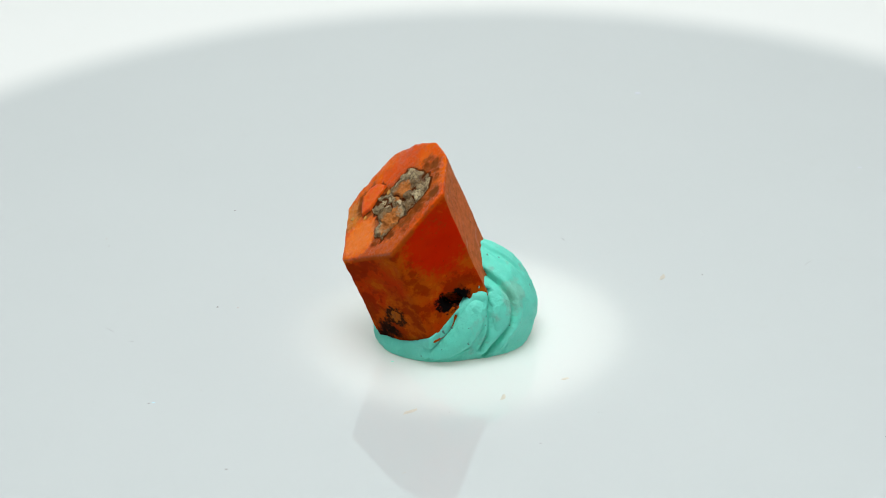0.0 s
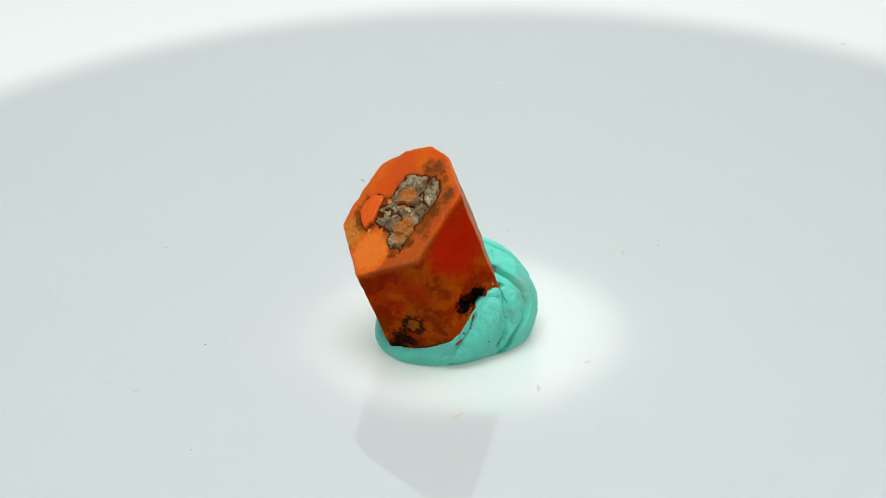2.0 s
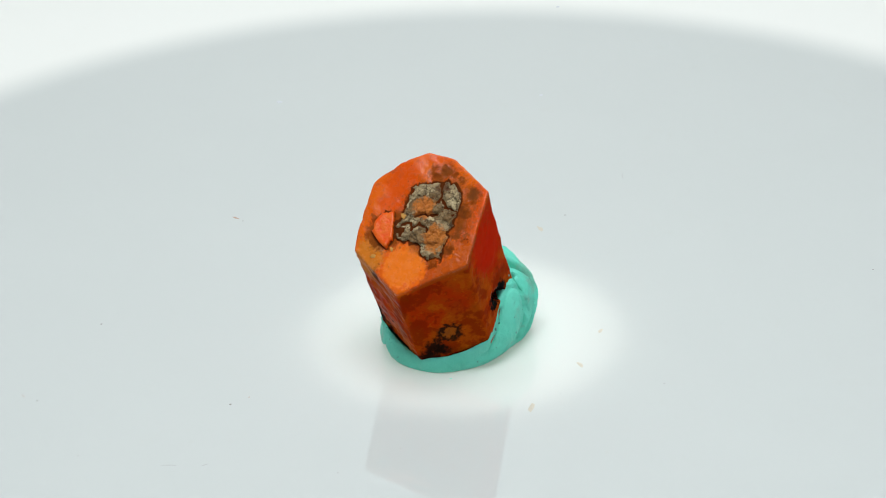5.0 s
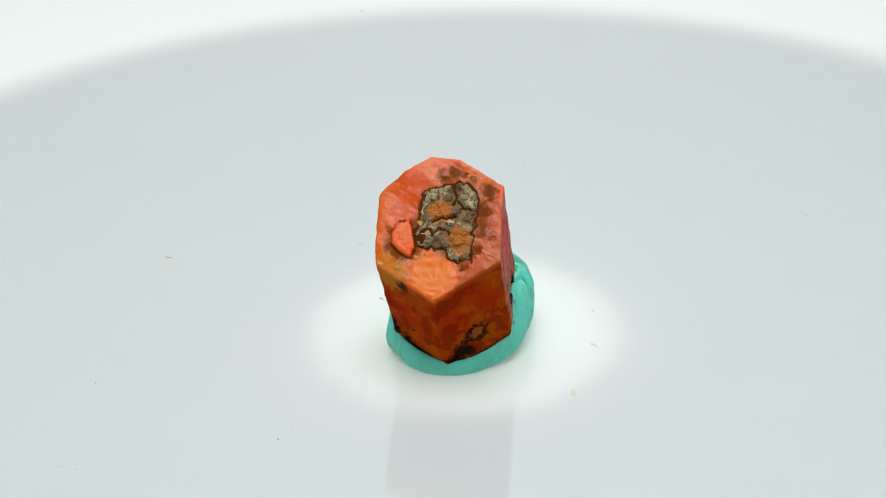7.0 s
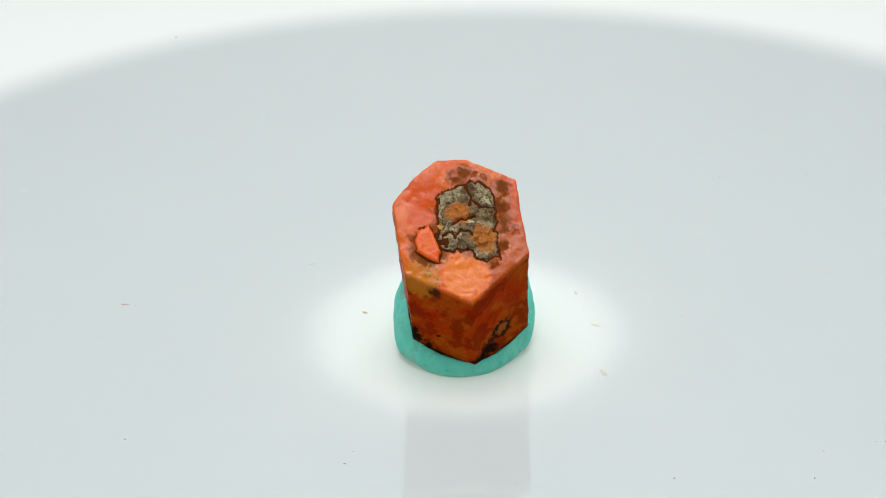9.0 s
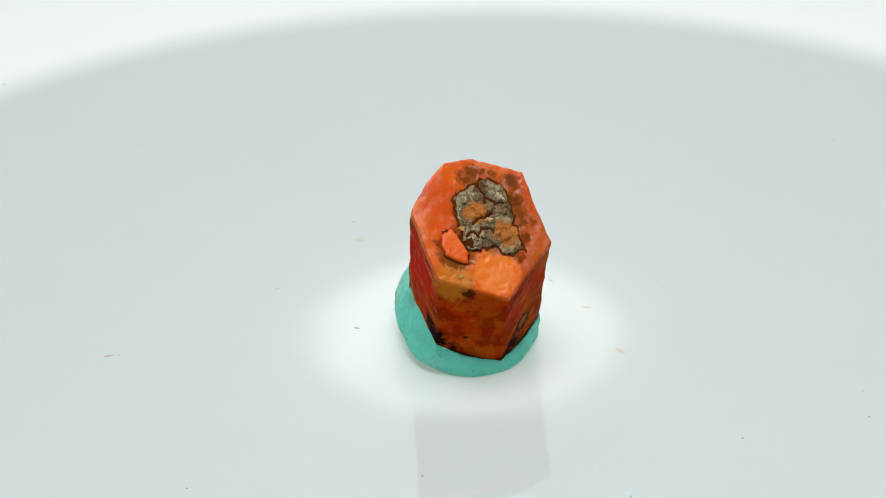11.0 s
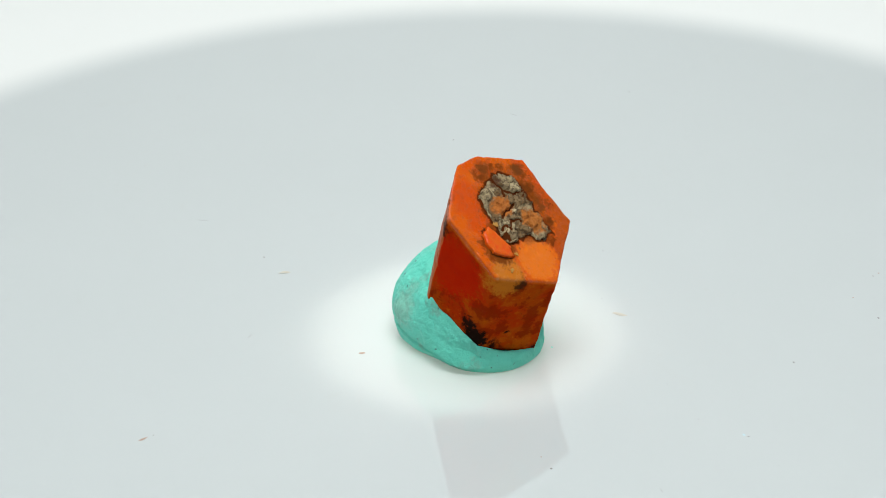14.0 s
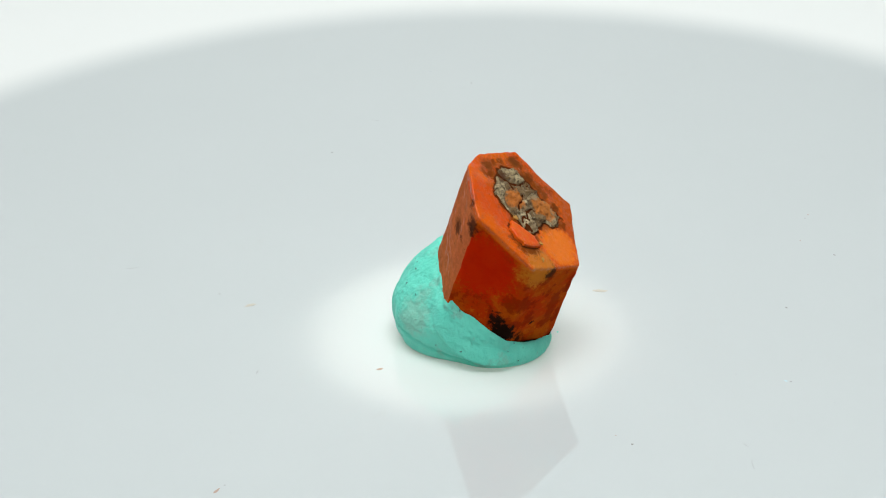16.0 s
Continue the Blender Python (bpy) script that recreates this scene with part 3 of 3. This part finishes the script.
# creases between the folds: (angle, height) along each, then depth and width
CREASES = [
    ([(291, 10.2), (301, 9.6), (312, 8.4), (316, 7.2), (315, 5.7), (311, 4.3), (304, 3.2), (296, 2.0), (288, 0.6)], 1.1, 0.26),
    ([(282, 8.4), (290, 8.5), (296, 8.2), (295, 7.2), (291, 6.0), (291, 4.6), (289, 3.1), (283, 1.6)], 0.55, 0.16),
    ([(261, 5.9), (258, 4.7), (254, 3.6), (246, 2.6)], 0.5, 0.2),
    ([(272, 2.2), (266, 1.8), (251, 1.0), (239, 0.7)], 0.22, 0.16),
    ([(322, 11.4), (328, 10.8), (332, 9.9)], 0.35, 0.3),
    ([(310, 12.4), (330, 11.6), (348, 10.0), (355, 8.4)], 0.4, 0.25),
    ([(104, 10.4), (107, 9.4), (109, 8.7), (106, 7.2)], 0.7, 0.28),
    ([(60, 2.9), (85, 2.3), (102, 1.7), (118, 1.2), (136, 0.8)], 0.22, 0.16),
    ([(140, 4.3), (136, 3.9), (130, 2.8), (118, 2.4)], 0.16, 0.12),
    ([(86, 9.4), (95, 8.8), (104, 8.4)], 0.22, 0.25),
    ([(300, 8.8), (306, 8.0), (309, 6.6), (306, 5.4)], 0.16, 0.12),
]


def around(table, deg):
    """Smooth value of a table of (degrees, value) that closes on itself."""
    xs = np.array([a for a, _ in table], float)
    ys = np.array([b for _, b in table], float)
    xs, ys = np.concatenate([xs - 360, xs, xs + 360]), np.concatenate([ys, ys, ys])
    spread = np.arange(-14, 15, 3.5)
    weight = np.exp(-(spread / 8.0) ** 2)
    return float((np.interp(deg + spread, xs, ys) * weight).sum() / weight.sum())


def crystal_reach(angle, z, planes):
    """How far from the turning axis the crystal's side lies, at that angle and height."""
    d = np.array((math.cos(angle), math.sin(angle), 0.0))
    best = 30.0
    for m, q in planes[:-2]:
        slope = m @ d
        if slope > 1e-4:
            best = min(best, (m @ (q - np.array((0, 0, z)))) / slope)
    return best


def crease_dent(deg, z, r):
    total = 0.0
    for line, depth, width in CREASES:
        near = 1e9
        for (a, b), (c, d) in zip(line, line[1:]):
            k = math.pi / 180 * r
            ax, az, bx, bz = (a - deg) * k, b - z, (c - deg) * k, d - z
            dx, dz = bx - ax, bz - az
            t = min(1.0, max(0.0, -(ax * dx + az * dz) / (dx * dx + dz * dz + 1e-9)))
            near = min(near, math.hypot(ax + t * dx, az + t * dz))
        total += depth * (math.exp(-(near / width) ** 1.4) - 0.25 * math.exp(-((near - 2.6 * width) / (1.6 * width)) ** 2))
    return total


def putty_surface(deg, z):
    """The point of the lump's outside at that angle and height, in millimetres."""
    _, planes = crystal_planes()
    a, h, out = radians(deg), around(RIM_HEIGHT, deg), around(REACH, deg)
    rin, mid = max(0.6, crystal_reach(radians(deg), h, planes) - 0.7), min(0.40 * h, 3.9)
    r = out
    if z > mid:
        k = min(1.0, ((z - mid) / (h - mid))) ** (1 / 1.15)
        r = rin + (out - rin) * max(0.0, 1 - k * k) ** 0.75
    return Vector((r * math.cos(a), r * math.sin(a), z))


def fold_mesh(path, width, proud, seed):
    """A flattened strip of putty pressed along the lump: path of (angle, height)."""
    n = 14 * (len(path) - 1)
    xs = np.linspace(0, len(path) - 1, n + 1)
    blur = np.exp(-np.linspace(-2, 2, 11) ** 2)
    smooth = [np.convolve(np.pad(np.interp(xs, range(len(path)), [q[c] for q in path]), 5, mode="edge"), blur / blur.sum(), "valid")
              for c in (0, 1)]
    spine = [putty_surface(d, z) for d, z in zip(*smooth)]
    verts, faces, ring = [], [], 22
    for i, q in enumerate(spine):
        along = (spine[min(i + 1, n)] - spine[max(i - 1, 0)]).normalized()
        out = (Vector((q.x, q.y, 0)).normalized() + Vector((0, 0, 0.35)))
        out = (out - along * out.dot(along)).normalized()
        side = along.cross(out)
        end = max(0.02, math.sin(math.pi * (i + 0.3) / (n + 0.6))) ** 0.45
        for k in range(ring):
            a = 2 * math.pi * k / ring
            v = q + side * (width * end * math.cos(a)) + out * (proud * end * math.sin(a) - 0.25 * proud)
            v += out * (0.16 * fbm(v, 0.5) + 0.05 * noise.noise(Vector((math.cos(a) * 3.0, i * 0.06, seed)) * 2.2))
            verts.append(Vector((v.x, v.y, max(v.z, 0.0))) * MM)
    for i in range(n):
        for k in range(ring):
            m = (k + 1) % ring
            faces.append((i * ring + k, i * ring + m, (i + 1) * ring + m, (i + 1) * ring + k))
    faces.append(tuple(range(ring - 1, -1, -1)))
    faces.append(tuple(range(n * ring, n * ring + ring)))
    return mesh_of("fold", verts, faces, PUTTY)


def putty_mesh():
    _, planes = crystal_planes()
    steps, rows = 300, 84
    verts, faces = [], []
    for j in range(rows + 1):
        for i in range(steps):
            deg = 360 * i / steps
            a = radians(deg)
            h, out = around(RIM_HEIGHT, deg), around(REACH, deg)
            lip = min(1.0, max(0.0, (8.5 - h) / 3.0))   # the low rim stands a little off the crystal
            rin = max(0.6, crystal_reach(a, h, planes) - 0.7 + 1.0 * lip)
            mid = min(0.40 * h, 3.9)
            t = j / rows
            if t < 0.90:
                s = -75 + 165 * t / 0.90
                if s < 0:
                    z = mid + mid * math.sin(radians(s)) / math.sin(radians(75))
                    r = out - min(1.1, 0.24 * mid + 0.3) * (1 - math.cos(radians(s))) / (1 - math.cos(radians(75)))
                else:
                    bend = math.cos(radians(s))
                    z = mid + (h - mid) * math.sin(radians(s)) ** 1.15
                    r = rin + (out - rin) * bend ** (1.62 - 0.67 * lip)   # a rounder roll along the lip
            else:
                k = (t - 0.90) / 0.10
                z, r = h - (1.2 + 1.0 * lip) * k ** (1 - 0.4 * lip), max(0.3, rin - (1.0 + 0.9 * lip) * k ** (1 + 2 * lip))
            q = Vector((r * math.cos(a), r * math.sin(a), z))
            if t < 0.90 and s > 62:
                z -= 0.45 * (1 - lip) * ((s - 62) / 28) ** 1.5
            grip = min(1.0, z / 1.0) * (1.0 if t < 0.9 else 0.0)
            lump = 0.28 * fbm(q, 0.22) + 0.10 * fbm(q + Vector((9, 4, 2)), 0.7) + 0.05 * fbm(q, 1.8) + 0.03 * fbm(q, 4.5)
            dent = crease_dent(deg, z, max(r, 3.0)) if t < 0.92 else 0.0
            r += lump * (0.35 + 0.65 * grip) - dent * (0.6 + 0.4 * grip)
            verts.append((r * math.cos(a) * MM, r * math.sin(a) * MM, max(z + 0.10 * grip * fbm(q, 0.5), 0.0) * MM))
    for j in range(rows):
        for i in range(steps):
            k = (i + 1) % steps
            faces.append((j * steps + i, j * steps + k, (j + 1) * steps + k, (j + 1) * steps + i))
    faces.append(tuple(range(steps - 1, -1, -1)))
    faces.append(tuple(range(rows * steps, rows * steps + steps)))
    return mesh_of("putty_lump", verts, faces, PUTTY)


putty = tagged(new("mounting_putty"), "turquoise lump of folded mounting putty on a white turntable", "putty")
part("putty_lump", putty_mesh(), putty)
part("fold", fold_mesh([(284, 7.6), (279, 6.2), (268, 3.9), (250, 2.2), (228, 1.4)], 1.5, 0.65, 1.0), putty)
part("fold", fold_mesh([(298, 8.2), (304, 6.8), (303, 5.0), (297, 3.2)], 1.1, 0.45, 2.0), putty)
part("fold", fold_mesh([(104, 8.4), (112, 5.8), (126, 3.6), (146, 2.2), (166, 1.5)], 1.5, 0.35, 3.0), putty)


# ---- dust on the platter ----
def fibre(length, bend, thick, material, seed):
    rnd = random.Random(seed)
    bm = bmesh.new()
    n, rings = 7, []
    turn, x, y = rnd.uniform(-1, 1) * bend, 0.0, 0.0
    heading = 0.0
    for i in range(n):
        w = 0.75 * thick * (0.35 + 0.65 * math.sin(math.pi * (i + 0.6) / (n + 0.2))) * rnd.uniform(0.7, 1.2)
        side = Vector((-math.sin(heading), math.cos(heading), 0))
        base = Vector((x, y, 0.0))
        rings.append([bm.verts.new(base + side * w), bm.verts.new(base + Vector((0, 0, w * 0.5))), bm.verts.new(base - side * w)])
        heading += turn / n + rnd.uniform(-0.15, 0.15)
        x, y = x + length / n * math.cos(heading), y + length / n * math.sin(heading)
    for a, b in zip(rings, rings[1:]):
        for k in (0, 1):
            bm.faces.new((a[k], a[k + 1], b[k + 1], b[k]))
        bm.faces.new((a[2], a[0], b[0], b[2]))
    bm.faces.new(rings[0])
    bm.faces.new(rings[-1][::-1])
    me = bpy.data.meshes.new("speck")
    bm.to_mesh(me)
    bm.free()
    me.materials.append(material)
    return me


def crumb(size, material, seed, stretch=1.0):
    rnd = random.Random(seed)
    bm = bmesh.new()
    bmesh.ops.create_icosphere(bm, subdivisions=1, radius=size)
    for v in bm.verts:
        v.co = Vector((v.co.x * stretch * rnd.uniform(0.6, 1.4), v.co.y * rnd.uniform(0.5, 1.2), v.co.z * 0.06 + size * 0.04))
    me = bpy.data.meshes.new("speck")
    bm.to_mesh(me)
    bm.free()
    me.materials.append(material)
    return me


def dust():
    def lay(me, x, y, turn):
        ob = part("speck", me, turntable)
        ob.matrix_local = pose(x * MM, y * MM, 0.00001, 0, 0, turn)

    lay(crumb(0.00020, DUST_BLUE, 1), -34.3, -14.0, 0)
    lay(crumb(0.00013, DUST_DARK, 2), -34.8, -14.2, 0)
    lay(fibre(0.0008, 0.3, 0.00007, DUST_GREY, 3), -38.6, -0.7, 0)
    lay(fibre(0.0020, 1.6, 0.00006, DUST_GREY, 4), -41.6, 2.4, -20)
    lay(crumb(0.00016, DUST_DARK, 5), -29.0, 6.7, 0)
    lay(crumb(0.00014, DUST_DARK, 6), -28.8, 31.0, 0)
    lay(crumb(0.00038, DUST_TAN, 7, 2.0), 23.4, 11.4, 75)
    lay(crumb(0.00014, DUST_DARK, 8), 28.2, 11.9, 0)
    lay(crumb(0.00022, DUST_RED, 9, 2.6), -1.3, 40.7, 100)
    lay(fibre(0.0009, 0.5, 0.00010, DUST_GREY, 10), 12.3, 21.2, 110)
    lay(crumb(0.00026, DUST_RED, 11, 1.6), 1.95, 12.45, 80)
    lay(crumb(0.00028, DUST_TAN, 12, 2.2), 10.8, -10.9, 20)
    lay(crumb(0.00009, DUST_GREY, 13), -2.0, -17.2, 0)
    lay(crumb(0.00014, DUST_GREY, 14), 7.6, -23.7, 0)
    lay(crumb(0.00015, DUST_DARK, 15), -25.3, -27.4, 0)
    lay(fibre(0.0018, 1.4, 0.00006, DUST_GREY, 16), 40.6, 13.6, 70)
    lay(crumb(0.00013, DUST_GREY, 31), -46.7, 10.1, 0)
    lay(crumb(0.00010, DUST_RED, 32), -26.6, 6.4, 0)
    lay(fibre(0.0006, 0.5, 0.00006, DUST_RED, 33), -44.2, 24.0, 60)
    lay(crumb(0.00011, DUST_DARK, 34), -43.6, 22.3, 0)
    lay(crumb(0.00016, DUST_GREY, 35), -14.6, -47.2, 20)
    lay(crumb(0.00013, DUST_RED, 36), -14.4, -48.2, 70)
    lay(crumb(0.00016, DUST_DARK, 37), -22.6, -41.5, 0)
    lay(crumb(0.00010, DUST_DARK, 38), -1.2, 39.4, 0)
    lay(crumb(0.00014, DUST_DARK, 39), 44.0, -51.9, 0)
    lay(crumb(0.00012, DUST_DARK, 40), 44.0, -23.8, 0)
    lay(crumb(0.00050, DUST_PALE, 41), 24.4, 63.4, 40)
    lay(crumb(0.00040, DUST_PALE, 42), 75.1, 59.7, 10)
    lay(crumb(0.00030, DUST_TAN, 43, 2.4), 3.9, -14.4, 75)
    lay(crumb(0.00042, DUST_TAN, 44, 2.4), -6.3, -17.0, 30)
    lay(crumb(0.00016, PUTTY, 45), -8.3, -6.4, 0)
    lay(crumb(0.00030, DUST_PALE, 46), 51.2, 39.2, 30)
    lay(fibre(0.0010, 0.6, 0.00007, DUST_PALE, 47), 50.8, -51.4, 20)
    lay(crumb(0.00012, DUST_RED, 48), -17.4, -42.0, 0)
    lay(crumb(0.00012, DUST_GREY, 49), 43.6, -49.8, 0)
    lay(crumb(0.00011, DUST_GREY, 50), -29.3, -11.7, 0)
    lay(fibre(0.0014, 1.0, 0.00006, DUST_GREY, 51), 45.8, -34.9, 40)
    rnd = random.Random(7)
    kinds = [crumb(0.00007, DUST_GREY, 21), crumb(0.00006, DUST_PALE, 22), fibre(0.0006, 0.8, 0.00003, DUST_GREY, 23),
             crumb(0.00007, DUST_RED, 24), fibre(0.0006, 0.5, 0.00004, DUST_TAN, 25), crumb(0.00006, DUST_GREY, 26)]
    for _ in range(10):
        r, a = 84 * math.sqrt(rnd.uniform(0.03, 1.0)), rnd.uniform(0, 2 * math.pi)
        lay(rnd.choice(kinds), r * math.cos(a), r * math.sin(a), rnd.uniform(0, 360))


dust()


# ---- the turn of the table, with all that stands on it ----
def motions():
    turn = [(0, 0.00), (1, 8.22), (2, 16.56), (3, 25.09), (4, 33.80), (5, 42.64), (6, 51.49), (7, 60.24), (8, 68.82), (9, 77.20), (10, 85.45), (11, 93.68), (12, 102.06), (13, 110.71), (14, 119.69), (15, 128.97), (16, 138.45)]
    for thing in (turntable, crystal, putty):
        walk(thing, [(t, pose(0, 0, 0, 0, 0, a)) for t, a in turn])


motions()
